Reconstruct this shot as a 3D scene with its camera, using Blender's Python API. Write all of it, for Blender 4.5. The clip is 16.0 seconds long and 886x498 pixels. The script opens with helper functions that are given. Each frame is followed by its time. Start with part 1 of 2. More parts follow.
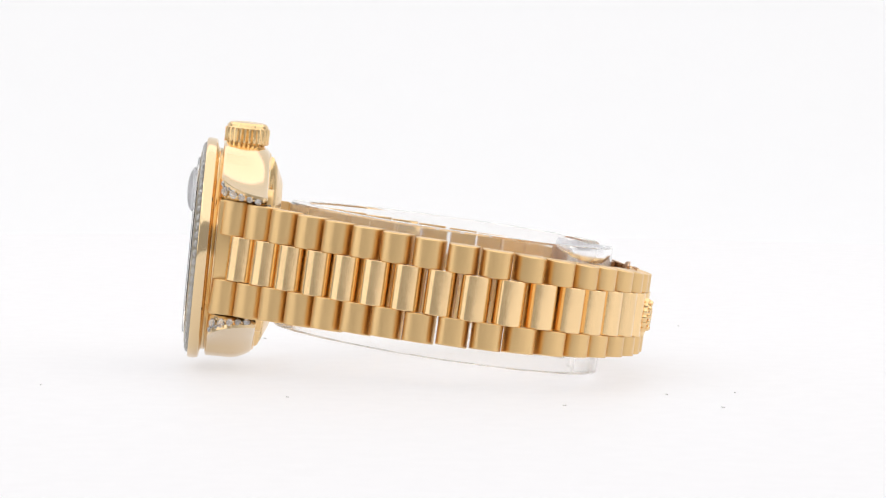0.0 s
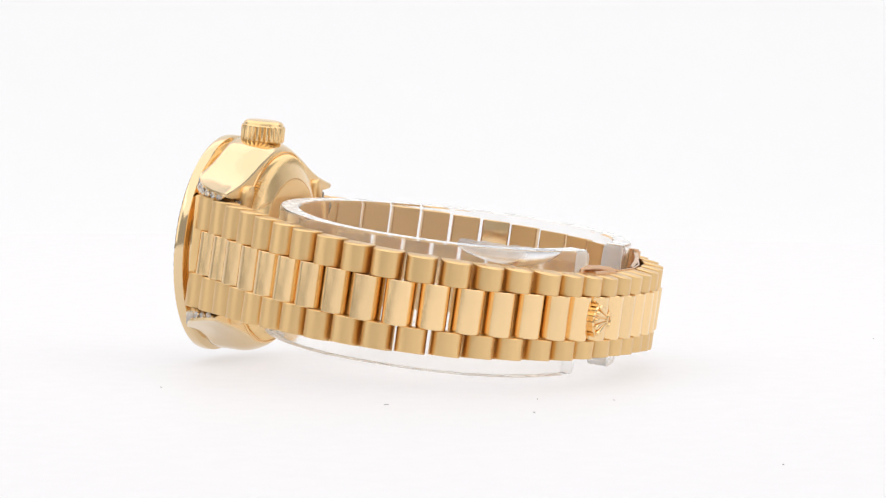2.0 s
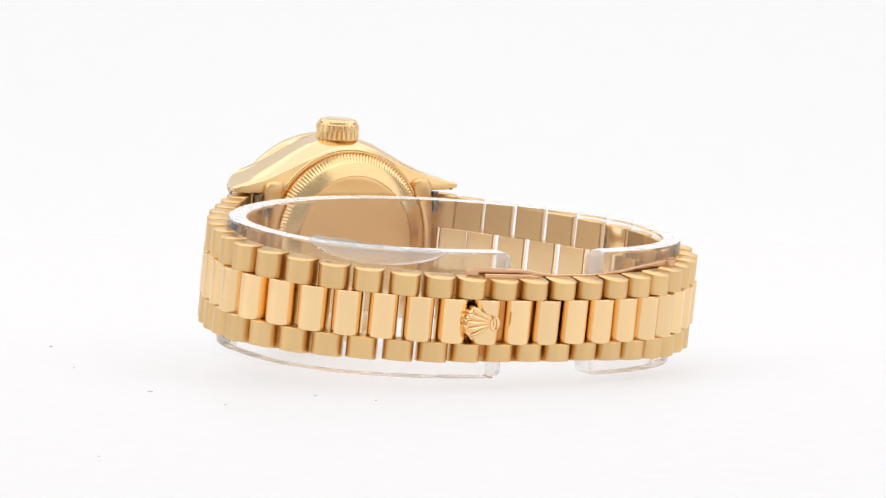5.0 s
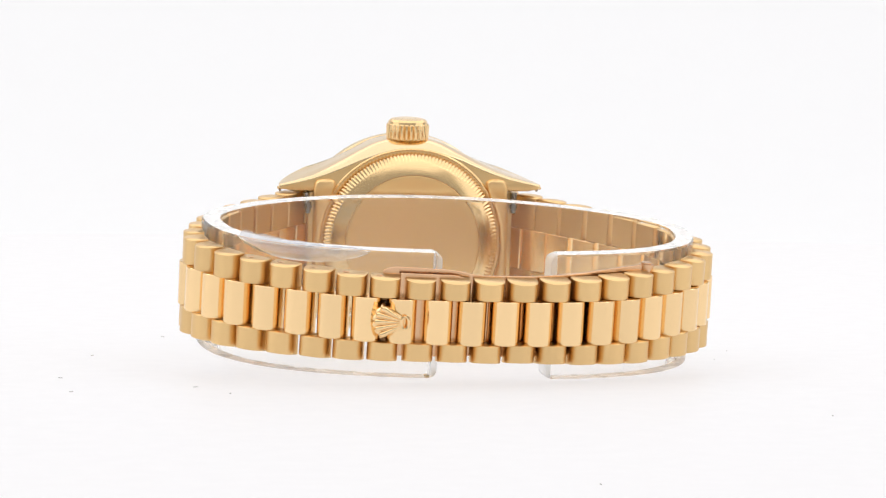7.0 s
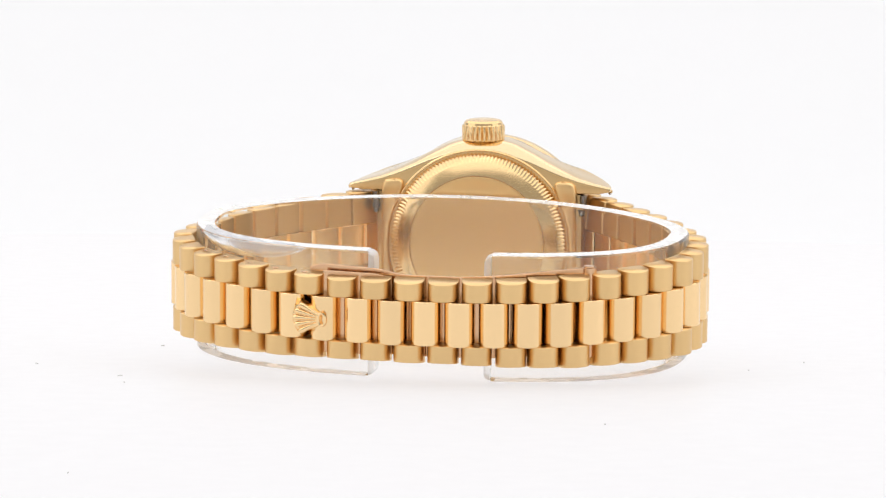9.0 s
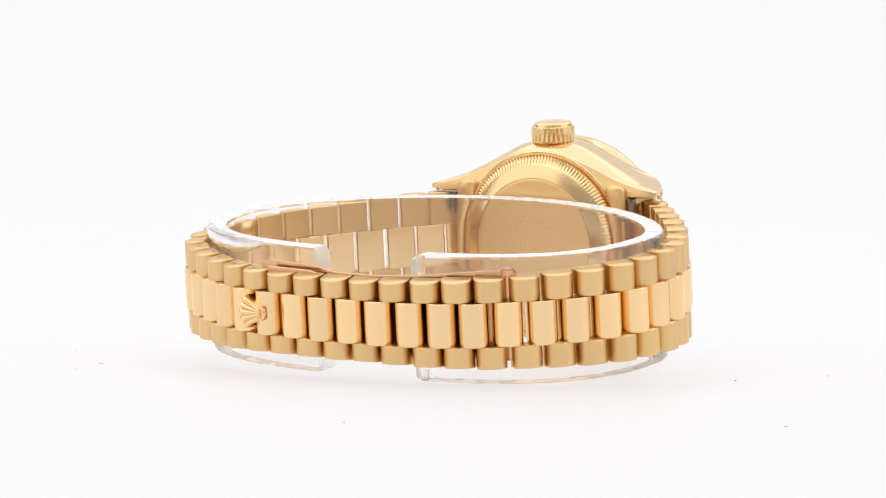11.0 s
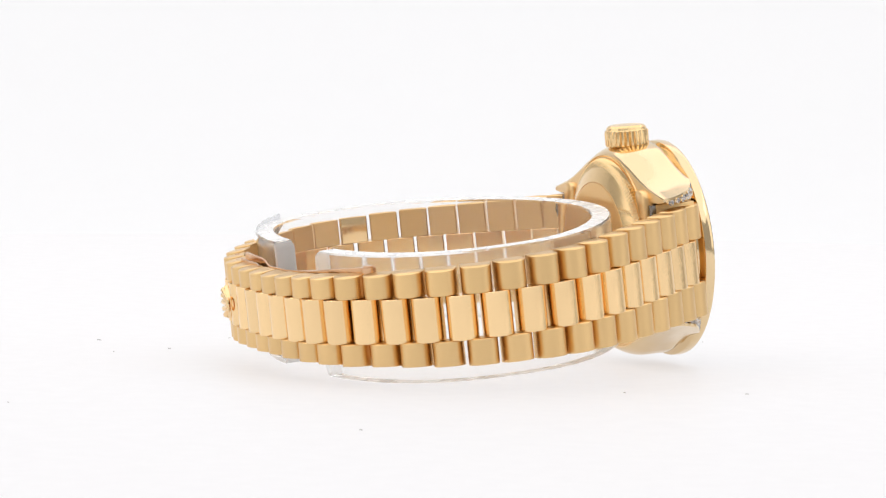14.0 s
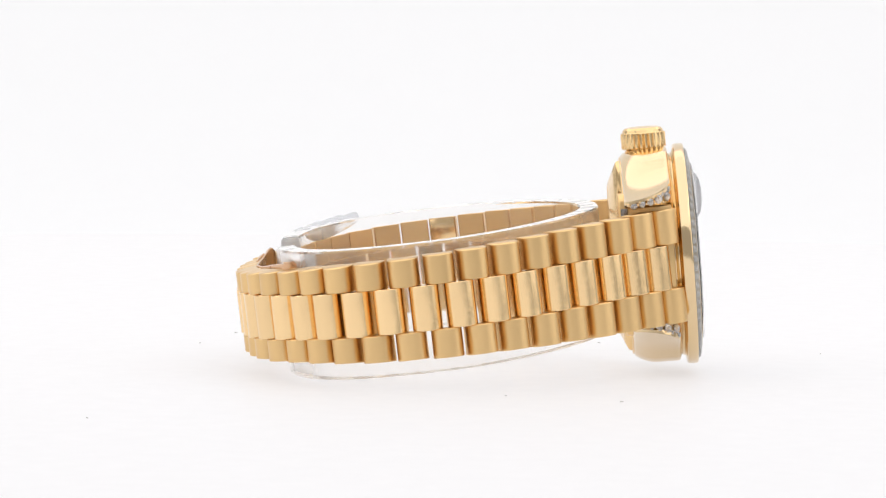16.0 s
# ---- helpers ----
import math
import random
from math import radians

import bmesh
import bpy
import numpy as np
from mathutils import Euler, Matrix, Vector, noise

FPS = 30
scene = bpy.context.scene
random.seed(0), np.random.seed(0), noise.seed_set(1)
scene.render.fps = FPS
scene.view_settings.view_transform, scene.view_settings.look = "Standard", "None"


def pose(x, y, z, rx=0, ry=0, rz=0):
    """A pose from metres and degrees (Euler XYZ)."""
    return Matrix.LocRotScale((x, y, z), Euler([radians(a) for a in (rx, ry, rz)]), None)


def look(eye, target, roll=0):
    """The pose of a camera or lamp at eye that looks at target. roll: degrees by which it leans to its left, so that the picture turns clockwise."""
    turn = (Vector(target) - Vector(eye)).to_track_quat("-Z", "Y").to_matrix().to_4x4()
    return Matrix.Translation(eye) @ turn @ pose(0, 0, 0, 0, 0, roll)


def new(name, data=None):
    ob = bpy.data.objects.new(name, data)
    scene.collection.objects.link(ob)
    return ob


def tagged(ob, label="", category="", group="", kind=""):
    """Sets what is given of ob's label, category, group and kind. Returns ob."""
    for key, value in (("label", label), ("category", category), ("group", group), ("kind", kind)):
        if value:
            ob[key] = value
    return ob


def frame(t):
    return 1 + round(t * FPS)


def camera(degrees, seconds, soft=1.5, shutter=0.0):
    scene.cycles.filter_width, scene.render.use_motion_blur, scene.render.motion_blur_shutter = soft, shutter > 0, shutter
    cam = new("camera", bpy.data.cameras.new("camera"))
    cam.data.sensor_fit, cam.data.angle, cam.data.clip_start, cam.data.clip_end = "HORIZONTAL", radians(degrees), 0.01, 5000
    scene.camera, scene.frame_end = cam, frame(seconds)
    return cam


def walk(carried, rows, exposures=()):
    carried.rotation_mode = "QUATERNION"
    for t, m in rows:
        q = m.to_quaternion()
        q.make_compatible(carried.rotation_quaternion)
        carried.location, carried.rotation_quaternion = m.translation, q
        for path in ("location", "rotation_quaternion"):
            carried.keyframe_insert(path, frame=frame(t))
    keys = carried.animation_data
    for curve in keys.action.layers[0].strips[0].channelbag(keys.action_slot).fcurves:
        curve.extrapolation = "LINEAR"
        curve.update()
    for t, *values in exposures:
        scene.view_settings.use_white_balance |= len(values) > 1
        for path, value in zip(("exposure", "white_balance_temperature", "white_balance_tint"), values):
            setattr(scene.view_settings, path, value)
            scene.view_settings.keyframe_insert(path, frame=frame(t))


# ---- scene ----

MM = 0.001
FLOOR = -14.15          # height of the table under the camera's target, mm

# the camera stands still; the table turns
cam = camera(11.585, 16.0, soft=1.25)
EYE = (0.0, -0.51909, 0.0308 - FLOOR * MM)
AIM = (-0.0001, 0.0, -FLOOR * MM)
walk(cam, [(0.0, look(EYE, AIM, 0.686)), (16.0, look(EYE, AIM, 0.686))], exposures=[(0.0, 0.0), (16.0, 0.0)])

# turn of the table, degrees
TURN = [(0.0, 92.86), (2.0, 69.68), (4.0, 46.26), (6.5, 17.45), (9.0, -11.38), (11.5, -39.97), (14.0, -68.59), (16.0, -91.49)]


# ---------------------------------------------------------------- light
def make_light():
    world = bpy.data.worlds.new("studio")
    world.use_nodes = True
    bg = world.node_tree.nodes["Background"]
    bg.inputs[0].default_value = (1.0, 0.985, 0.985, 1)
    bg.inputs[1].default_value = 0.41
    scene.world = world
    for name, eye, size, power in (
            ("softbox_top", (0.0, -0.05, 0.7), (1.7, 2.2), 11.2),
            ("softbox_left", (-0.62, -0.12, 0.3), (0.6, 0.55), 0.85),
            ("softbox_right", (0.62, -0.12, 0.3), (0.6, 0.55), 0.85)):
        lamp = bpy.data.lights.new(name, "AREA")
        lamp.shape, lamp.size, lamp.size_y, lamp.energy = "RECTANGLE", size[0], size[1], power
        lamp.color = (1.0, 0.985, 0.985)
        ob = new(name, lamp)
        ob.matrix_world = look(eye, (0.0, eye[1] if name == "softbox_top" else 0.0, 0.02))


make_light()


# ---------------------------------------------------------------- materials
def material(name, colour, rough=0.5, metal=0.0, **more):
    m = bpy.data.materials.new(name)
    m.use_nodes = True
    b = m.node_tree.nodes["Principled BSDF"]
    b.inputs["Base Color"].default_value = (*colour, 1)
    b.inputs["Roughness"].default_value = rough
    b.inputs["Metallic"].default_value = metal
    for key, value in more.items():
        b.inputs[key.replace("_", " ")].default_value = value
    return m


def add_grain(m, scale, stretch, rough, bump, distance=0.00002, tone=0.0):
    """Fine relief and uneven gloss, in object space (metres)."""
    t = m.node_tree
    b = t.nodes["Principled BSDF"]
    co = t.nodes.new("ShaderNodeTexCoord")
    mp = t.nodes.new("ShaderNodeMapping")
    mp.inputs["Scale"].default_value = stretch
    nz = t.nodes.new("ShaderNodeTexNoise")
    nz.inputs["Scale"].default_value = scale
    nz.inputs["Detail"].default_value = 4
    t.links.new(co.outputs["Object"], mp.inputs[0])
    t.links.new(mp.outputs[0], nz.inputs["Vector"])
    rr = t.nodes.new("ShaderNodeMapRange")
    rr.inputs["To Min"].default_value, rr.inputs["To Max"].default_value = rough
    t.links.new(nz.outputs[0], rr.inputs[0])
    t.links.new(rr.outputs[0], b.inputs["Roughness"])
    bp = t.nodes.new("ShaderNodeBump")
    bp.inputs["Strength"].default_value = bump
    bp.inputs["Distance"].default_value = distance
    t.links.new(nz.outputs[0], bp.inputs["Height"])
    t.links.new(bp.outputs[0], b.inputs["Normal"])
    if tone:
        info = t.nodes.new("ShaderNodeObjectInfo")
        hsv = t.nodes.new("ShaderNodeHueSaturation")
        hsv.inputs["Color"].default_value = b.inputs["Base Color"].default_value
        mr = t.nodes.new("ShaderNodeMapRange")
        mr.inputs["To Min"].default_value, mr.inputs["To Max"].default_value = 1 - tone, 1 + tone
        t.links.new(info.outputs["Random"], mr.inputs[0])
        t.links.new(mr.outputs[0], hsv.inputs["Value"])
        t.links.new(hsv.outputs[0], b.inputs["Base Color"])
    return m


GOLD = add_grain(material("polished_gold", (0.83, 0.63, 0.375), 0.1, 1.0), 900, (1, 1, 1), (0.07, 0.15), 0.08)
LINK_GOLD = add_grain(material("polished_link_gold", (0.95, 0.68, 0.365), 0.12, 1.0), 420, (1, 1, 1), (0.08, 0.26), 0.42, 0.00005, tone=0.05)
SATIN = add_grain(material("satin_gold", (0.82, 0.56, 0.265), 0.4, 1.0), 700, (9, 9, 0.6), (0.24, 0.42), 0.6, tone=0.04)
BACK_GOLD = add_grain(material("caseback_gold", (0.9, 0.6, 0.275), 0.4, 1.0), 320, (1, 1, 7), (0.28, 0.46), 0.3)
CROWN_GOLD = add_grain(material("brushed_crown_gold", (0.91, 0.645, 0.33), 0.2, 1.0), 700, (1, 1, 1), (0.14, 0.26), 0.15)
ROSE = add_grain(material("clasp_gold", (0.74, 0.47, 0.28), 0.22, 1.0), 800, (1, 1, 1), (0.16, 0.3), 0.1)
STEEL = add_grain(material("spring_bar_steel", (0.3, 0.29, 0.28), 0.25, 1.0), 800, (1, 1, 1), (0.2, 0.3), 0.1)
SETTING = add_grain(material("white_gold", (0.36, 0.31, 0.23), 0.3, 1.0), 900, (1, 1, 1), (0.25, 0.4), 0.2)
SAWN = add_grain(material("sawn_acrylic", (0.97, 0.97, 0.97), 0.35, 0.0, Transmission_Weight=0.8, IOR=1.12), 400, (1, 1, 1), (0.3, 0.45), 0.2)
LIP = add_grain(material("clear_film", (0.8, 0.81, 0.84), 0.08, 0.0, Transmission_Weight=0.8, IOR=1.3, Coat_Weight=0.5), 300, (1, 1, 3), (0.02, 0.25), 0.5, 0.00006)
BLISTER = add_grain(material("hazy_film", (0.95, 0.95, 0.96), 0.2, 0.0, Transmission_Weight=0.9, IOR=1.35, Coat_Weight=1.0), 260, (1, 1, 3), (0.05, 0.3), 0.4, 0.00005)
STONE = material("diamond", (0.97, 0.97, 0.98), 0.02, 0.0, Transmission_Weight=0.78, IOR=2.4)
CRYSTAL = material("sapphire_crystal", (1, 1, 1), 0.01, 0.0, Transmission_Weight=1.0, IOR=1.6)
LENS = material("lens_glass", (0.97, 0.97, 0.985), 0.06, 0.0, Transmission_Weight=0.7, IOR=1.22)
DIAL = add_grain(material("silver_dial", (0.62, 0.62, 0.63), 0.4, 0.6), 600, (1, 1, 1), (0.3, 0.45), 0.05)
ACRYLIC = add_grain(material("clear_acrylic", (0.99, 0.985, 0.975), 0.08, 0.0, Transmission_Weight=0.965, IOR=1.13), 160, (1, 1, 1), (0.04, 0.16), 0.2, 0.0001)
FROSTED = add_grain(material("frosted_acrylic", (0.97, 0.97, 0.965), 0.3, 0.0, Transmission_Weight=0.5, IOR=1.3), 300, (1, 1, 1), (0.15, 0.4), 0.2)
# emission added over a dimmed base keeps the table white and its shadows faint
TABLE = add_grain(material("glow_white_acrylic", (0.3, 0.298, 0.3), 0.5, Emission_Color=(1.0, 0.985, 1.0, 1), Emission_Strength=0.557, Specular_IOR_Level=0.15), 300, (1, 1, 1), (0.45, 0.6), 0.02)
# plain white paper; a little emission is added to lift the background level
SWEEP = add_grain(material("glow_white_paper", (0.7, 0.702, 0.708), 0.7, Emission_Color=(0.98, 0.985, 1.0, 1), Emission_Strength=0.178), 120, (1, 1, 1), (0.6, 0.8), 0.05)
BACK_SATIN = add_grain(material("satin_case_gold", (0.9, 0.61, 0.29), 0.35, 1.0), 500, (1, 1, 6), (0.26, 0.4), 0.3)
LINT = add_grain(material("grey_lint", (0.5, 0.48, 0.46), 0.9), 900, (1, 1, 1), (0.8, 1.0), 0.1)


# ---------------------------------------------------------------- mesh helpers (millimetres)
def mesh_of(name, bm, mat, smooth=35):
    bmesh.ops.recalc_face_normals(bm, faces=bm.faces)
    me = bpy.data.meshes.new(name)
    bmesh.ops.scale(bm, vec=(MM, MM, MM), verts=bm.verts)
    bm.to_mesh(me)
    bm.free()
    me.materials.append(mat)
    if smooth:
        me.shade_smooth()
        me.set_sharp_from_angle(angle=radians(smooth))
    return me


def part(name, bm, mat, parent, label="", smooth=35, m=None):
    ob = new(name, mesh_of(name, bm, mat, smooth))
    ob.parent = parent
    if m is not None:
        ob.matrix_basis = m
    return tagged(ob, label)


def mm_pose(x, y, z, rx=0, ry=0, rz=0):
    return pose(x * MM, y * MM, z * MM, rx, ry, rz)


def loft(bm, rings, caps=True, closed=True):
    """Skin rings of equally many points; closed rings."""
    vs = [[bm.verts.new(p) for p in r] for r in rings]
    n = len(vs[0])
    for a, b in zip(vs, vs[1:]):
        for i in range(n if closed else n - 1):
            bm.faces.new((a[i], a[(i + 1) % n], b[(i + 1) % n], b[i]))
    if caps:
        bm.faces.new(vs[0][::-1])
        bm.faces.new(vs[-1])
    return vs


def turned(bm, profile, segments=96, wave=None, caps=True):
    """Turn (radius, height) pairs round the y axis; wave(i, k) alters the radius at ring i, step k."""
    rings = []
    for i, (r, h) in enumerate(profile):
        ring = []
        for k in range(segments):
            a = 2 * math.pi * k / segments
            q = r + (wave(i, k) if wave else 0)
            ring.append((q * math.cos(a), h, q * math.sin(a)))
        rings.append(ring)
    return loft(bm, rings, caps)


def rounded_box(bm, size, bevel, m=None, seg=2):
    made = bmesh.ops.create_cube(bm, size=1.0)["verts"]
    bmesh.ops.scale(bm, vec=size, verts=made)
    geo = bmesh.ops.bevel(bm, geom=list({e for v in made for e in v.link_edges}), offset=bevel, segments=seg, profile=0.5, affect="EDGES")
    verts = list({v for f in geo["faces"] for v in f.verts} | {v for v in made if v.is_valid})
    if m is not None:
        bmesh.ops.transform(bm, matrix=m, verts=verts)
    return verts


def rod(bm, a, b, r, seg=10):
    a, b = Vector(a), Vector(b)
    q = (b - a).to_track_quat("Z", "Y").to_matrix().to_4x4()
    made = bmesh.ops.create_cone(bm, cap_ends=True, segments=seg, radius1=r, radius2=r, depth=(b - a).length)["verts"]
    bmesh.ops.transform(bm, matrix=Matrix.Translation((a + b) / 2) @ q, verts=made)


def spline(points, step=0.05):
    """A smooth run through points, as closely spaced places with their arc length."""
    p = [Vector(v) for v in points]
    p = [2 * p[0] - p[1], *p, 2 * p[-1] - p[-2]]
    out = []
    for i in range(1, len(p) - 2):
        n = max(2, int((p[i + 1] - p[i]).length / step))
        for k in range(n):
            t = k / n
            out.append(0.5 * (2 * p[i] + (p[i + 1] - p[i - 1]) * t + (2 * p[i - 1] - 5 * p[i] + 4 * p[i + 1] - p[i + 2]) * t * t
                              + (3 * p[i] - p[i - 1] - 3 * p[i + 1] + p[i + 2]) * t ** 3))
    out.append(p[-2])
    run = [0.0]
    for a, b in zip(out, out[1:]):
        run.append(run[-1] + (b - a).length)
    return out, run


def along(path, s):
    """Place and direction at arc length s; straight on past the ends."""
    pts, run = path
    i = int(np.searchsorted(run, s))
    i = min(max(i, 1), len(run) - 1)
    d = (pts[i] - pts[i - 1]).normalized()
    return pts[i - 1] + d * (s - run[i - 1]), d


# ---------------------------------------------------------------- the setting
def make_setting():
    bm = bmesh.new()
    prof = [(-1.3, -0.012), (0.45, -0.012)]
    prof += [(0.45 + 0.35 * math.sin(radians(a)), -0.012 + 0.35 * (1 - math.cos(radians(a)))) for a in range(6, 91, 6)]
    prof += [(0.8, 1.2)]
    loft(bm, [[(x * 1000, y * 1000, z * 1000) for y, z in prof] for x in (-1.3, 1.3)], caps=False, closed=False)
    tagged(part("backdrop", bm, SWEEP, None), "seamless white sweep behind the turntable, lifted by added emission", "backdrop", kind="structure")
    bm = bmesh.new()
    rings = []
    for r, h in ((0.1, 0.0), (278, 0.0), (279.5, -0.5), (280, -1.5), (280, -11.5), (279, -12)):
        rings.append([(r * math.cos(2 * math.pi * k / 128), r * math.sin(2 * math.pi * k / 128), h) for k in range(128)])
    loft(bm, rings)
    return tagged(part("turntable", bm, TABLE, None), "round white acrylic turntable with a glow added to its surface", "turntable")


turntable = make_setting()

# ---------------------------------------------------------------- the watch
watch = tagged(new("watch"), "yellow gold wristwatch with diamond bezel and three-row link bracelet", "watch")
watch.empty_display_size = 0.01

CASE = mm_pose(0.1, 24.7, -0.2 - FLOOR, 5.0, 0, 0)      # case centre; +y out of the dial, +z to the crown
BAND = mm_pose(-0.2, -0.15, -4.05 - FLOOR, 7.4, 1.15, 0)  # the plane in which the bracelet lies


def tip_x(n):
    """How far the lugs reach sideways at depth n."""
    u = min(max((n + 2.9) / 5.6, 0.0), 1.0)
    return 10.5 + 6.0 * math.sqrt(max(0.0, 1 - u ** 1.7))


def sag(x):
    """The lugs and the band between them lie a little below the middle of the case."""
    return -0.4 * min(1.0, max(0.0, (abs(x) - 6.0) / 6.0))


def flank(x):
    """Height of the polished flank over the middle line, x from the centre."""
    phi = math.atan2(7.6, 16.35)
    ta = phi + math.acos(12.9 / math.hypot(16.35, 7.6))
    sx, sz = 12.9 * math.cos(ta), 12.9 * math.sin(ta)
    if x < sx:
        return math.sqrt(12.9 ** 2 - x * x)
    return sz + (7.6 - sz) * (x - sx) / (16.35 - sx) - 0.2


def case_ring(n, shrink):
    barrel = 1.0 * (max(0.0, -n - 0.2) / 2.7) ** 2      # the flank rounds in towards the back
    r, inner = 12.9 - shrink - barrel, 6.75 + shrink * 0.5
    tx, tz = 16.35, 7.6
    dist, phi = math.hypot(tx, tz), math.atan2(tz, tx)
    ta = phi + math.acos(12.9 / dist)
    sx, sz = 12.9 * math.cos(ta), 12.9 * math.sin(ta)
    quarter = []
    for k in range(9):
        a = math.pi / 2 + (ta - math.pi / 2) * k / 8
        quarter.append((r * math.cos(a), r * math.sin(a)))
    x_end = tip_x(n) - shrink
    for k in range(1, 7):
        x = sx + (x_end - sx) * k / 6
        quarter.append((x, sz + (tz - sz) * (x - sx) / (tx - sx) - shrink * 1.1 - barrel * (1 - k / 6) * 0.95 - 0.35 * math.sin(math.pi * k / 6) * min(1.0, (x_end - sx) / 8)))
    zt = quarter[-1][1]
    quarter.append((x_end, max(inner + 0.02, zt - 0.35) if zt - inner > 0.1 else inner))
    root = math.sqrt(12.2 ** 2 - 6.7 ** 2)
    for k in range(1, 5):
        quarter.append((x_end + (root - x_end) * k / 4, inner))
    for k in range(1, 6):
        z = inner * (1 - k / 5)
        quarter.append((math.sqrt(12.2 ** 2 - z * z), z))
    right = quarter + [(x, -z) for x, z in quarter[-2::-1]]
    ring = right + [(-x, z) for x, z in right[-2:0:-1]]
    return [(x, n, z + sag(x)) for x, z in ring]


def make_case():
    bm = bmesh.new()
    rings = [case_ring(-2.95, 0.22), case_ring(-2.84, 0.06), case_ring(-2.7, 0.0)]
    rings += [case_ring(-2.7 + 5.1 * k / 12, 0.0) for k in range(1, 13)]
    rings += [case_ring(2.5, 0.08), case_ring(2.62, 0.3)]
    loft(bm, rings)
    bm.faces.ensure_lookup_table()
    for f in bm.faces:
        f.material_index = 1 if len(f.verts) > 4 and f.calc_center_median().y < 0 else 0
    case = part("case", bm, GOLD, watch, "polished yellow gold case with curved lugs", smooth=40, m=CASE)
    case.data.materials.append(BACK_SATIN)
    # shoulders inside the lugs, behind the end links
    for sx in (-1, 1):
        # back plate of the end piece: a tall tongue with rounded shoulders beside the caseback
        bm = bmesh.new()
        side = [(8.3, 10.25, 11.0), (8.15, 9.75, 11.7), (7.8, 9.5, 12.05), (7.2, 9.55, 12.2), (6.0, 10.0, 12.3), (4.5, 10.75, 12.35), (2.5, 11.3, 12.4), (0.0, 11.5, 12.4)]
        side += [(-z, xi, xo) for z, xi, xo in side[-2::-1]]
        rings = []
        for z, xi, xo in side:
            rings.append([(sx * x, n, z) for x, n in ((xi, -2.6), (xi, -3.3), (xi + 0.12, -3.55), (xi + 0.4, -3.7), (xo - 0.4, -3.7), (xo - 0.12, -3.55), (xo, -3.3), (xo, -2.6))])
        loft(bm, rings)
        part("end_plate", bm, BACK_SATIN, case, "satin gold back plate of the end piece", smooth=50, m=mm_pose(0, 0, -0.4))
        for sz in (-1, 1):
            # stones set along the lug
            row = [(2.05 - 0.98 * k, 7.4 - 0.05 * k, 1.28 - 0.07 * k) for k in range(5)] + [(2.3, 8.35, 0.75), (1.55, 8.2, 0.6), (2.35, 9.05, 0.6)]
            beads = [(-2.55, 7.1, 0.4), (-2.5, 6.75, 0.32), (1.55, 6.78, 0.3), (0.55, 6.78, 0.3), (-0.4, 6.78, 0.3), (-1.4, 6.78, 0.3), (0.8, 8.05, 0.3), (-0.2, 7.9, 0.3), (-1.2, 7.75, 0.3)]
            for n, up, size in row + beads:
                bead = size < 0.5
                x = tip_x(n)
                slope = (tip_x(n + 0.1) - tip_x(n - 0.1)) / 0.2
                nor = Vector((sx * 1.0, -slope, 0.0)).normalized()
                room = flank(x) - 6.8
                size = min(size, max(0.85, room)) if up < 7.6 and not bead else size
                z = sz * min(up + 0.3, 6.8 + room - 0.5 * size) - 0.4
                bm = bmesh.new()
                if bead:
                    bmesh.ops.create_uvsphere(bm, u_segments=8, v_segments=6, radius=size / 2)
                else:
                    stone(bm, size)
                q = nor.to_track_quat("Z", "Y").to_matrix().to_4x4()
                part("bead" if bead else "diamond", bm, GOLD if bead else STONE, case, m=Matrix.Translation((sx * (x - (0.0 if bead else 0.12)) * MM, n * MM, z * MM)) @ q, smooth=60 if bead else 0)
        bm = bmesh.new()
        rounded_box(bm, (2.8, 5.2, 13.3), 0.2, Matrix.Translation((sx * 11.65, -0.1, 0)))
        part("end_link", bm, SATIN, case, "satin gold end piece between the lugs", m=mm_pose(0, 0, -0.4))
        for sz in (-1, 1):
            bm = bmesh.new()
            turned(bm, [(0.1, -6.6), (0.42, -6.6), (0.42, -5.2), (0.5, -5.15), (0.5, -4.75), (0.36, -4.6), (0.3, -4.1), (0.1, -4.05)], 16)
            bmesh.ops.rotate(bm, verts=bm.verts, cent=(0, 0, 0), matrix=Matrix.Rotation(-sz * math.pi / 2, 3, "X"))
            part("spring_bar", bm, STEEL, case, "steel spring bar under the lug", m=mm_pose(sx * 13.1, -3.0, -0.4))
    return case


def stone(bm, d):
    """A brilliant: table, crown and pavilion facets; the table looks along z."""
    r = d / 2
    rings = []
    for q, h, turn in ((0.55, 0.22, 0.0), (1.0, 0.0, 0.5), (1.0, -0.05, 0.5)):
        rings.append([(q * r * math.cos(2 * math.pi * (k + turn) / 8), q * r * math.sin(2 * math.pi * (k + turn) / 8), h * d) for k in range(8)])
    vs = loft(bm, rings[::-1], caps=False)
    bm.faces.new(vs[-1])
    tip = bm.verts.new((0, 0, -0.4 * d))
    for k in range(8):
        bm.faces.new((vs[0][k], vs[0][(k + 1) % 8], tip))


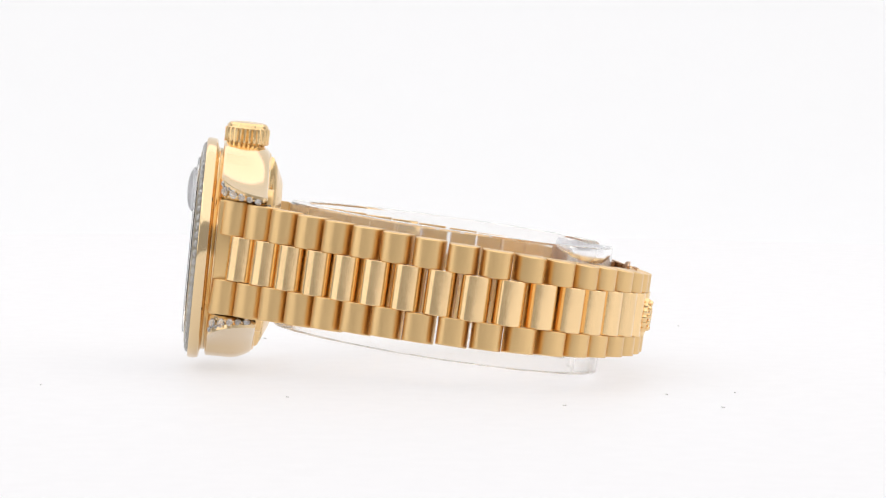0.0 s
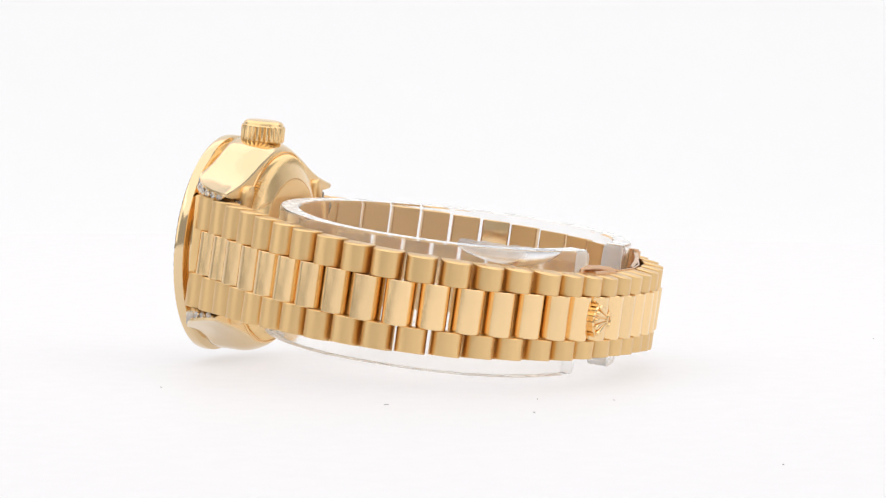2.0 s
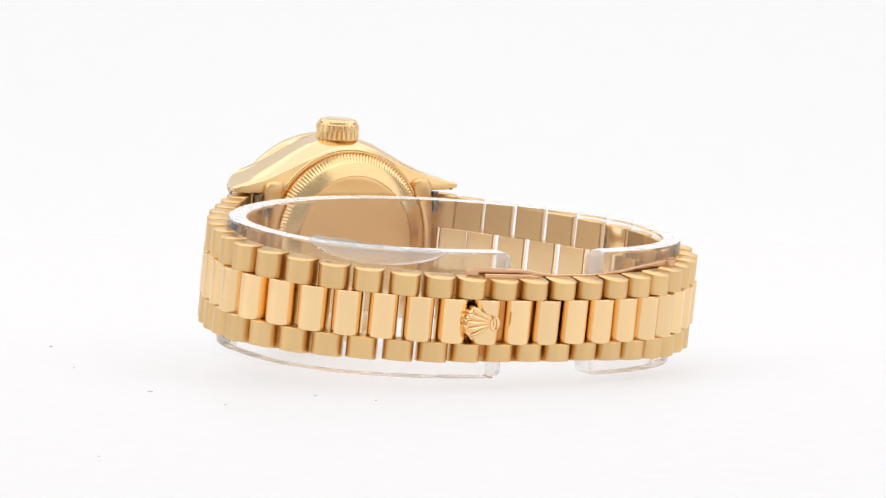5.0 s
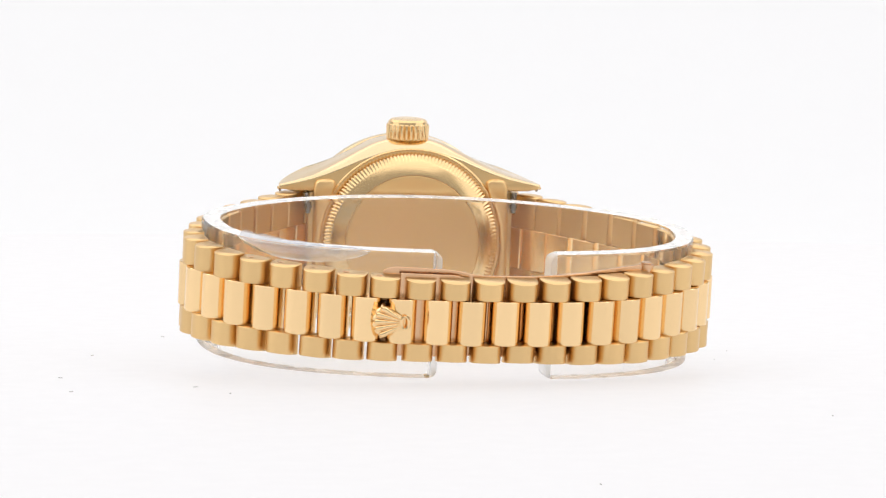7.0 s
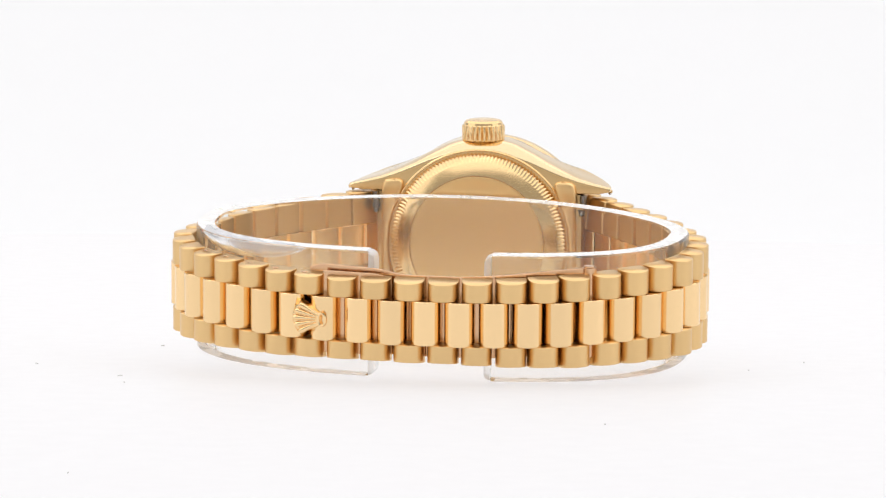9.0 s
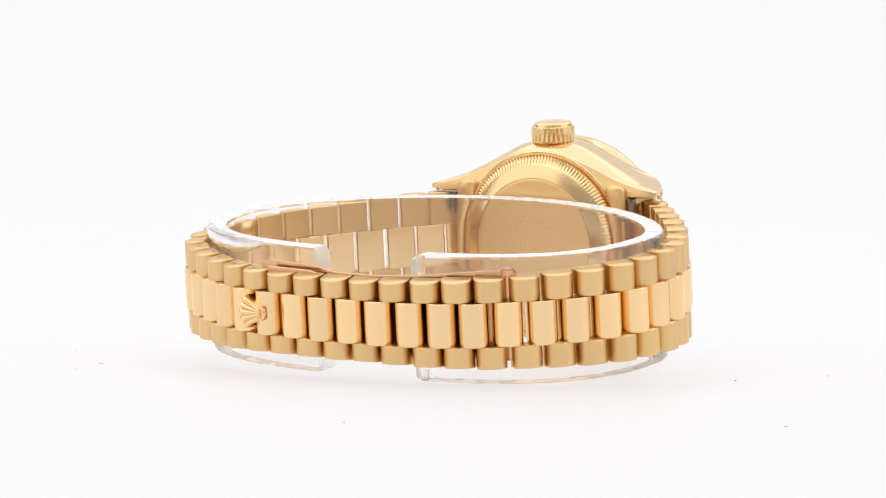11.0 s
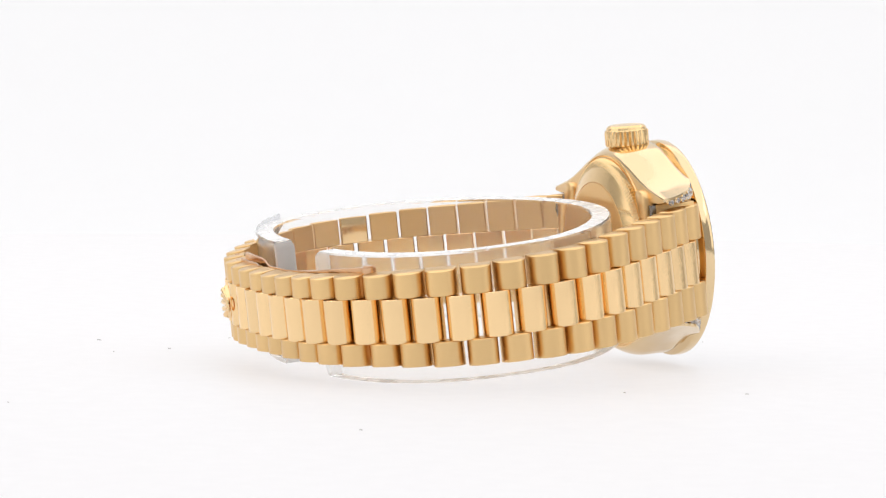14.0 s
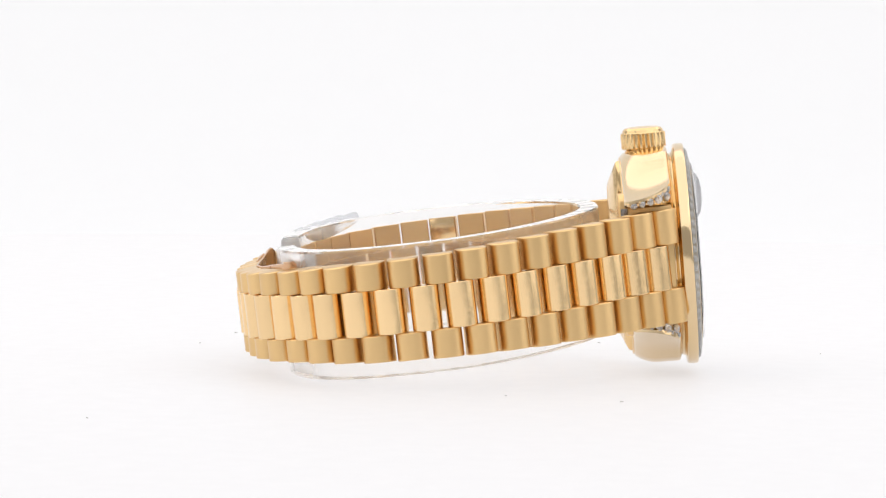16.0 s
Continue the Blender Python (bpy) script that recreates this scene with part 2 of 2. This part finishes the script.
def make_head(case):
    # bezel: polished wall and a sloping inner face that holds the stones
    bm = bmesh.new()
    prof = [(11.2, 2.35), (11.85, 2.4), (11.95, 2.55), (12.0, 2.85), (12.15, 2.98), (12.85, 3.12), (12.99, 3.24), (13.05, 3.5), (13.07, 4.05), (13.03, 4.28), (12.94, 4.4), (12.84, 4.38),
            (12.76, 4.3), (11.25, 4.9), (11.1, 5.0), (10.75, 4.93), (10.6, 3.0), (11.2, 2.35)]
    turned(bm, prof, 128, caps=False)
    bmesh.ops.remove_doubles(bm, verts=bm.verts, dist=0.001)
    bezel = part("bezel", bm, GOLD, watch, "polished gold bezel set with a ring of diamonds", m=CASE @ mm_pose(0.1, 0.2, -0.22) @ Matrix.Diagonal((1.01, 1, 1.004, 1)))
    bm = bmesh.new()
    turned(bm, [(12.8, 4.24), (12.72, 4.35), (11.3, 4.97), (11.22, 4.87)], 128, caps=False)
    part("stone_setting", bm, SETTING, bezel, "grey metal channel under the stones")
    shared = None
    for k in range(72):
        a = 2 * math.pi * k / 72
        if shared is None:
            bm = bmesh.new()
            stone(bm, 1.02)
            shared = mesh_of("diamond", bm, STONE, 0)
        ob = new("diamond", shared)
        ob.parent = bezel
        nor = Vector((0.4 * math.cos(a), 0.92, 0.4 * math.sin(a)))
        ob.matrix_basis = Matrix.Translation((12.06 * math.cos(a) * MM, 4.58 * MM, 12.06 * math.sin(a) * MM)) @ nor.to_track_quat("Z", "Y").to_matrix().to_4x4()
    # crystal with the date lens on it, and the dial under it
    bm = bmesh.new()
    turned(bm, [(10.5, 4.3), (10.55, 5.2), (10.4, 5.45), (10.0, 5.55)], 96)
    crystal = part("crystal", bm, CRYSTAL, watch, "clear flat sapphire crystal", m=CASE)
    bm = bmesh.new()
    rings = []
    for q, h in ((1.0, 0.0), (0.97, 0.3), (0.8, 0.62), (0.5, 0.85), (0.2, 0.95)):
        ring = []
        for k in range(32):
            a = 2 * math.pi * k / 32
            e = 4.0
            c, s = math.cos(a), math.sin(a)
            w = (abs(c) ** e + abs(s) ** e) ** (-1 / e)
            ring.append((2.3 * q * w * c, 5.54 + 0.95 * h, 6.6 + 2.7 * q * w * s))
        rings.append(ring)
    loft(bm, rings)
    part("date_lens", bm, LENS, crystal, "raised magnifying lens")
    bm = bmesh.new()
    turned(bm, [(10.5, 3.6), (10.5, 4.1), (10.3, 4.15)], 64)
    part("dial", bm, DIAL, watch, m=CASE)
    # caseback: groove, fluted ring, sloping shoulder, flat centre
    bm = bmesh.new()
    prof = [(11.75, -2.4), (11.72, -3.02), (11.6, -3.1), (11.48, -3.05), (11.46, -2.7), (11.3, -2.7), (11.27, -3.3), (11.15, -3.5), (10.3, -3.92), (10.15, -3.98), (10.0, -4.05),
            (8.75, -4.62), (8.55, -4.66), (8.5, -4.55), (8.2, -4.55)]
    notch = {5: 0.1, 6: 0.34, 7: 0.36, 8: 0.1}
    turned(bm, prof, 600, wave=lambda i, k: -notch.get(i, 0.0) * (1.0, 0.45, 0.0, 0.45)[k % 4])
    back = part("caseback", bm, CROWN_GOLD, watch, "screwed gold caseback with a fluted ring", smooth=25, m=CASE)
    bm = bmesh.new()
    turned(bm, [(8.49, -4.4), (8.47, -4.66), (8.36, -4.71), (8.1, -4.72)], 96)
    part("center_disc", bm, BACK_GOLD, back, "brushed gold centre of the caseback")
    # winding crown and its tube, turned round z
    crown = None
    for name, prof, depth, count, parent, label in (
            ("crown", [(2.2, 12.5), (2.5, 12.54), (2.64, 12.7), (2.66, 14.2), (2.6, 14.4), (2.46, 14.52), (2.38, 14.78), (2.14, 15.02), (1.6, 15.14), (0.9, 15.18)], 0.22, 26, watch, "fluted gold winding crown"),
            ("crown_tube", [(2.35, 11.7), (2.35, 12.25), (2.1, 12.5), (1.7, 12.56)], 0.12, 26, None, "")):
        bm = bmesh.new()
        n = count * 6

        def wave(i, k):
            if name == "crown":
                return -depth * (0, 0.5, 1, 1, 0.6, 0, 0, 0, 0, 0)[i] * (1, 0.5, 0, 0, 0, 0.5)[k % 6]
            return -depth * (1, 1, 0.5, 0)[i] * (1, 0.7, 0, 0, 0, 0.7)[k % 6]

        turned(bm, prof, n, wave=wave)
        bmesh.ops.rotate(bm, verts=bm.verts, cent=(0, 0, 0), matrix=Matrix.Rotation(math.pi / 2, 3, "X"))
        ob = part(name, bm, CROWN_GOLD if name == "crown" else GOLD, parent or crown, label, smooth=22, m=CASE if parent else None)
        crown = crown or ob
    return crown


# ---------------------------------------------------------------- the bracelet
PATH = spline([(-13.8, 26.0, 0), (-19.1, 20.2, 0), (-24.3, 13.6, 0), (-28.0, 7.0, 0), (-30.1, 0.0, 0), (-30.5, -4.0, 0), (-29.6, -8.4, 0), (-26.0, -14.5, 0),
               (-18.0, -20.9, 0), (-10.0, -23.5, 0), (0.0, -24.3, 0), (10.0, -23.6, 0), (18.3, -21.0, 0), (25.8, -14.2, 0), (29.8, -7.3, 0), (30.6, -1.5, 0),
               (30.1, 4.5, 0), (26.7, 11.6, 0), (20.1, 20.5, 0), (15.0, 26.2, 0)])
MIDS = 38
EMBLEM = 16
DEEP = 2.6


def arc(k):
    """Arc length at the joint k of the centre row; the links sit looser at the clasp."""
    even = np.interp(k, (-1, 0, 2, 13, 25, 36, 38, 39), (-3.30, 0.30, 7.91, 50.93, 100.91, 143.74, 151.00, 154.60))
    slack = np.interp(k, (0.5, 2.5, 4.5, 9.5, 13.0, 15.0, 17.5, 20.5, 22.5, 26.5, 31.5, 33.5, 35.5, 38), (-1.0, -0.9, -0.6, -0.25, 0.35, 0.6, 0.72, 0.3, 0.05, 0, 0.8, 1.35, 1.75, 1.8))
    return float(even + slack)


def fullness(k):
    """The links next to the case are a little longer and touch one another."""
    return float(np.interp(k, (0, 5, 8, 29, 32, 38), (1.04, 0.99, 0.98, 0.98, 0.97, 1.0)))


def link_mesh(name, chord, width, mat, proud, slant=(0.0, 0.0)):
    """A link: flat inside, domed outside; x along the band, y outward, z across."""
    bm = bmesh.new()
    h = DEEP + proud
    base = [(-chord / 2 + 0.12, 0.0), (-chord / 2, 0.14), (-chord / 2, 0.95)]
    for k in range(1, 12):
        a = math.pi * (1 - k / 12)
        base.append((chord / 2 * math.copysign(abs(math.cos(a)) ** 0.92, math.cos(a)), 0.95 + (h - 0.95) * math.sin(a) ** 0.9))
    base += [(chord / 2, 0.95), (chord / 2, 0.14), (chord / 2 - 0.12, 0.0)]
    cy, edge = 1.2, 0.06 / max(width, 3.0)
    rings = []
    for z, q in ((-0.5, 0.972), (-0.5 + edge, 1.0), (0.5 - edge, 1.0), (0.5, 0.972)):
        cut = slant[0] if z < 0 else -slant[1]      # the end is cut back towards the outside
        rings.append([(x * q, cy + (y - cy) * q, z * width + cut * y / h) for x, y in base])
    loft(bm, rings)
    return mesh_of(name, bm, mat, 28)


def seat(s, z, inset=0.0):
    """The pose of a link whose middle lies at arc length s, z across the band."""
    p, d = along(PATH, s)
    out = Vector((d.y, -d.x, 0))
    # the path runs anticlockwise seen from the crown, so the outside is on its right
    m = Matrix((( d.x, out.x, 0, 0), (d.y, out.y, 0, 0), (0, 0, 1, 0), (0, 0, 0, 1)))
    q = p - out * (inset + 1.85 - 0.55 * math.exp(-((p.y + 2) / 9) ** 2) + 0.35 * min(1.0, max(0.0, (p.y - 12) / 9)) + 1.0 * min(1.0, max(0.0, (-p.y - 13) / 9)))
    return Matrix.Translation((q.x * MM, q.y * MM, z * MM)) @ m


def outer_width(s):
    u = abs(s / PATH[1][-1] - 0.49) / 0.5
    return 2.36 + 1.64 * min(1.0, max(0.0, (u - 0.1) / 0.85))


def make_bracelet():
    bm = bmesh.new()
    for k in range(MIDS + 1):
        for ds in (-0.25, 0.25):
            m = seat(arc(k + ds), 0, -0.8)
            c = m.translation / MM
            rod(bm, (c.x, c.y, -3.6), (c.x, c.y, 3.6), 0.3, 8)
    band = part("bracelet", bm, GOLD, watch, "three-row gold bracelet of domed links", m=BAND)
    play = random.Random(11)

    def loose(m):
        return m @ mm_pose(play.uniform(-0.03, 0.03), play.uniform(-0.04, 0.04), play.uniform(-0.03, 0.03), play.uniform(-0.5, 0.5), play.uniform(-0.3, 0.3), play.uniform(-0.9, 0.9))

    mid = link_mesh("center_link", 3.5, 5.1, LINK_GOLD, 0.12)
    made = {}

    def outer(side, s, w):
        """An outer link; towards the clasp its free end is cut back more."""
        u = min(1.0, abs(s / PATH[1][-1] - 0.49) / 0.5)
        cut = round((0.03 + 0.36 * (1 - u)) / w / 0.02) * 0.02
        if (side, cut) not in made:
            made[side, cut] = link_mesh("outer_link", 3.57, 1.0, SATIN, 0.0, (0.0, cut) if side == 1 else (cut, 0.0))
        return made[side, cut]

    for k in range(MIDS):
        ob = new("center_link", mid)
        ob.parent, ob.matrix_basis = band, loose(seat(arc(k + 0.5), 0)) @ Matrix.Diagonal((fullness(k + 0.5), 1, 1, 1))
        if k == EMBLEM:
            make_emblem(band, seat(arc(k + 0.5), 0))
    for k in range(MIDS + 1):
        w = outer_width(arc(k))
        for side in (-1, 1):
            ob = new("outer_link", outer(side, arc(k), w))
            ob.parent = band
            ob.matrix_basis = loose(seat(arc(k), side * (2.58 + w / 2))) @ Matrix.Diagonal((fullness(k), 1, w, 1))
            if side == 1 and k in (8, 31):
                # a spare link whose inner face is polished
                bm = bmesh.new()
                rounded_box(bm, (3.2, 0.08, w * 0.96), 0.03)
                part("inner_plate", bm, LINK_GOLD, band, "polished inner face of a link", m=seat(arc(k), side * (2.58 + w / 2), 0.03))
            if side == 1 and 12 <= k <= 16:
                bm = bmesh.new()
                rod(bm, (0, 0, -0.3), (0, 0, 0.03), 0.42, 14)
                rod(bm, (-0.4, 0, 0.0), (0.4, 0, 0.0), 0.06, 6)
                part("link_screw", bm, ROSE, band, "", m=seat(arc(k), 2.58 + w - 0.12, -0.75) @ mm_pose(-0.75, 0, 0))
    return band


def make_emblem(band, m):
    """A raised fan of five ribs with rounded tips on an oval foot."""
    bm = bmesh.new()
    top = DEEP + 0.4
    # dished plate under the ribs
    outline = [(1.15, -0.75)]
    for k in range(21):
        a = radians(-46 + 4.6 * k)
        reach = 3.05 + 0.16 * abs(math.cos(radians(180 * k / 4)))
        outline.append((0.95 - reach * math.cos(a), reach * math.sin(a)))
    outline.append((1.15, 0.75))
    loft(bm, [[(x, y, z) for x, z in outline] for y in (DEEP - 0.6, top - 0.1)] + [[(0.2 + (x - 0.2) * 0.93, top + 0.06, z * 0.93) for x, z in outline]])
    for k in range(5):
        a = radians(-40 + 20 * k)
        foot, tip = Vector((0.85, top + 0.02, 0.2 * (k - 2))), Vector((0.95 - 2.85 * math.cos(a), top + 0.1, 2.85 * math.sin(a)))
        along_rib = tip - foot
        across = Vector((-along_rib.z, 0, along_rib.x)).normalized()
        rings = []
        for q, w in ((0.0, 0.13), (0.3, 0.2), (0.6, 0.3), (0.85, 0.4), (0.96, 0.42), (1.03, 0.33), (1.07, 0.12)):
            c = foot + along_rib * q
            rings.append([c + across * (w * math.cos(g)) + Vector((0, 0.85 * w * math.sin(g), 0)) for g in [2 * math.pi * i / 12 for i in range(12)]])
        loft(bm, rings)
    for k in range(24):
        a0, a1 = 2 * math.pi * k / 24, 2 * math.pi * (k + 1) / 24
        rod(bm, (1.25 + 0.42 * math.cos(a0), top + 0.06, 0.85 * math.sin(a0)), (1.25 + 0.42 * math.cos(a1), top + 0.06, 0.85 * math.sin(a1)), 0.2, 8)
    bmesh.ops.scale(bm, vec=(1.06, 1.0, 0.85), verts=bm.verts)
    bmesh.ops.translate(bm, vec=(-0.95, 0, 0), verts=bm.verts)
    part("clasp_emblem", bm, LINK_GOLD, band, "raised gold fan-shaped emblem", m=m)


# ---------------------------------------------------------------- the clear cuff
def oval(a, b, e, u):
    c, s = math.cos(u), math.sin(u)
    if s < 0:
        e += 0.5
    w = (abs(c) ** e + abs(s) ** e) ** (-1 / e)
    # narrower towards the case, as the bracelet is
    return a * w * c * (1 - 0.18 * max(0.0, w * s) ** 1.5), b * w * s


CUFF_A, CUFF_B, CUFF_E, CUFF_THICK, CUFF_HALF = 29.35, 19.2, 2.1, 2.3, 7.2
CUFF_FROM = radians(270) + math.atan2(5.7, 19.2)
CUFF_TO = radians(630) - math.atan2(2.8, 19.2)


def cuff_rings(section, u0, u1, count):
    """Sweep a section of (depth inward, height) pairs along the oval."""
    rings = []
    for k in range(count + 1):
        u = u0 + (u1 - u0) * k / max(count, 1)
        x, y = oval(CUFF_A, CUFF_B, CUFF_E, u)
        x1, y1 = oval(CUFF_A, CUFF_B, CUFF_E, u + 0.001)
        d = Vector((x1 - x, y1 - y, 0)).normalized()
        inn = Vector((-d.y, d.x, 0))
        p = Vector((x + 0.2, y + 0.3, 0))
        rings.append([p + inn * q + Vector((0, 0, z)) for q, z in section])
    return rings


def make_cuff():
    cuff = tagged(new("cuff_insert"), "clear acrylic open ring that holds the bracelet round", "display cuff")
    t, h, low = CUFF_THICK, CUFF_HALF, CUFF_HALF + 0.3
    bm = bmesh.new()
    rings = []
    total = CUFF_TO - CUFF_FROM
    stops = [0.0, 0.004, 0.012, 0.024, 0.04]
    us = [CUFF_FROM + q for q in stops] + [CUFF_FROM + 0.04 + (total - 0.08) * k / 140 for k in range(1, 140)] + [CUFF_TO - q for q in stops[::-1]]
    for u in us:
        q = min(u - CUFF_FROM, CUFF_TO - u)
        tuck = 0.75 * (1 - math.sqrt(max(0.0, 1 - (1 - min(1.0, q / 0.04)) ** 2)))
        a, b, c, f = -low + tuck, h - 0.05 - tuck, 0.2, 0.05
        rings += cuff_rings([(f, a), (t - f, a), (t, a + f), (t, b - c), (t - c, b), (c, b), (0, b - c), (0, a + f)], u, u, 0)
    loft(bm, rings[3:-3])
    for f in bm.faces:
        f.material_index = 1 if f.calc_center_median().z < 0.03 - low else 0
    wall = part("cuff_wall", bm, ACRYLIC, cuff, smooth=40, m=BAND)
    wall.data.materials.append(FROSTED)
    for piece in (rings[:4], rings[-4:]):
        bm = bmesh.new()
        loft(bm, piece)
        part("cut_end", bm, SAWN, cuff, "frosted saw-cut end", m=BAND)
    bm = bmesh.new()
    loft(bm, cuff_rings([(0.15, h - 0.03), (t - 0.15, h - 0.03), (t - 0.2, h), (0.2, h)], CUFF_FROM + 0.03, CUFF_TO - 0.03, 144))
    part("cuff_rim", bm, FROSTED, cuff, "polished whitish rim", smooth=30, m=BAND)
    # a blister of film on the outer wall under the rim, its upper edge peeling above the rim
    mid_u, wide = math.atan2(-15.3 / CUFF_B, -20.5 / CUFF_A) + 2 * math.pi, 0.3
    bubble, flap = [], []
    for k in range(49):
        v = -1 + k / 24
        u = mid_u + v * wide
        swell = math.sqrt(max(0.0, 1 - v * v))
        below = 1.75 * swell ** 1.4 * (1 + 0.12 * v) + 0.06
        out = 0.3 * swell
        bubble += cuff_rings([(0.02, h - below), (-0.03, h - below), (-0.8 * out - 0.03, h - 0.72 * below), (-out - 0.04, h - 0.4 * below), (-0.6 * out - 0.04, h - 0.12), (0.02, h - 0.1)], u, u, 0)
        above = (0.4 - 0.35 * v + 0.06 * math.sin(11 * v) + 0.05 * math.sin(23 * v + 1)) * min(1.0, 2.5 * swell)
        lean = 0.4 * above
        flap += cuff_rings([(0.1, h + 0.01), (0.04, h + 0.01), (0.02 + lean, h + 0.02 + above), (0.08 + lean, h + 0.02 + above)], u, u, 0)
    bm = bmesh.new()
    loft(bm, bubble)
    part("film_blister", bm, BLISTER, cuff, "whitish film blister under the rim", smooth=60, m=BAND)
    bm = bmesh.new()
    loft(bm, flap)
    part("film_flap", bm, LIP, cuff, "clear film edge peeling above the rim", m=BAND)
    for piece in cuff.children:
        piece.visible_shadow = False
    return cuff


# ---------------------------------------------------------------- the folding clasp inside the bracelet
def strip(bm, points, low, high, thick):
    """A bent strip on edge: (x, y, rise) in the band's plane, from low to high + rise across it."""
    pts = [Vector((x, y, 0)) for x, y, *_ in points]
    rings = []
    for k, p in enumerate(pts):
        d = (pts[min(k + 1, len(pts) - 1)] - pts[max(k - 1, 0)]).normalized()
        o = Vector((d.y, -d.x, 0)) * thick / 2
        b = 0.05
        top = high + (points[k][2] if len(points[k]) > 2 else 0.0)
        rings.append([p + o * q + Vector((0, 0, z)) for q, z in ((1, low + b), (1, top - b), (0.6, top), (-0.6, top), (-1, top - b), (-1, low + b), (-0.6, low), (0.6, low))])
    loft(bm, rings)


def make_clasp():
    bm = bmesh.new()
    strip(bm, [(-11.2, -20.3, -0.1), (-10.4, -20.5, 0.25), (-9.6, -20.6, 0.38), (-7, -20.8, 0.3), (-3.6, -20.8, 0.12), (-2.4, -20.9, 0.0), (-1.2, -21.1, -0.25), (0.5, -21.3, -0.38), (6, -21.2, -0.38), (10.5, -20.4, -0.25), (14.5, -19.0, -0.05)], -4.3, 5.5, 0.22)
    clasp = part("clasp", bm, ROSE, watch, "folding clasp with rose-tinted gold blades", m=BAND)
    bm = bmesh.new()
    strip(bm, [(-9.4, -21.5, -0.15), (-6, -21.7, -0.2), (-3.4, -21.7, -0.25), (-2.2, -21.8, -0.45)], -4.3, 5.45, 0.2)
    part("blade", bm, ROSE, clasp)
    bm = bmesh.new()
    strip(bm, [(8.0, -20.3, -0.4), (12.0, -19.5, -0.1), (15.5, -18.5, 0.2), (18.5, -17.4, 0.42), (20.6, -16.4, 0.5)], -4.3, 5.45, 0.5)
    part("blade", bm, ROSE, clasp)
    bm = bmesh.new()
    rod(bm, (20.6, -16.4, -4.3), (20.6, -16.4, 5.95), 0.85, 20)
    rod(bm, (20.6, -16.4, -4.5), (20.6, -16.4, 6.15), 0.62, 20)
    part("hinge_pin", bm, ROSE, clasp)


# ---------------------------------------------------------------- lint on the table
def make_lint():
    bm = bmesh.new()
    rnd = random.Random(4)
    spots = [(-39.6, 19.0, 0.22), (-33.2, -23.5, 0.28), (40.8, 20.8, 0.2), (67.2, -35.2, 0.2)]
    spots += [(29.8, -61.9, 0.1), (35.7, 8.0, 0.12), (-27.1, 46.6, 0.2), (-30.5, -31.5, 0.12), (-47.0, -11.0, 0.3), (-47.8, -28.2, 0.3), (-10.5, -122.4, 0.2), (-85.7, -66.6, 0.12)]
    for x, y, r in spots:
        a = rnd.uniform(0, 3.1)
        rod(bm, (x - r * math.cos(a), y - r * math.sin(a), 0.04), (x + r * math.cos(a), y + r * math.sin(a), 0.05), 0.05, 6)
    return tagged(part("lint", bm, LINT, None), "scattered grey specks of lint on the turntable", "lint", kind="stuff")


case = make_case()
make_head(case)
make_bracelet()
make_clasp()
cuff = make_cuff()
lint = make_lint()


def motions():
    for thing in (turntable, watch, cuff, lint):
        walk(thing, [(t, pose(0, 0, 0, 0, 0, a)) for t, a in TURN])


motions()
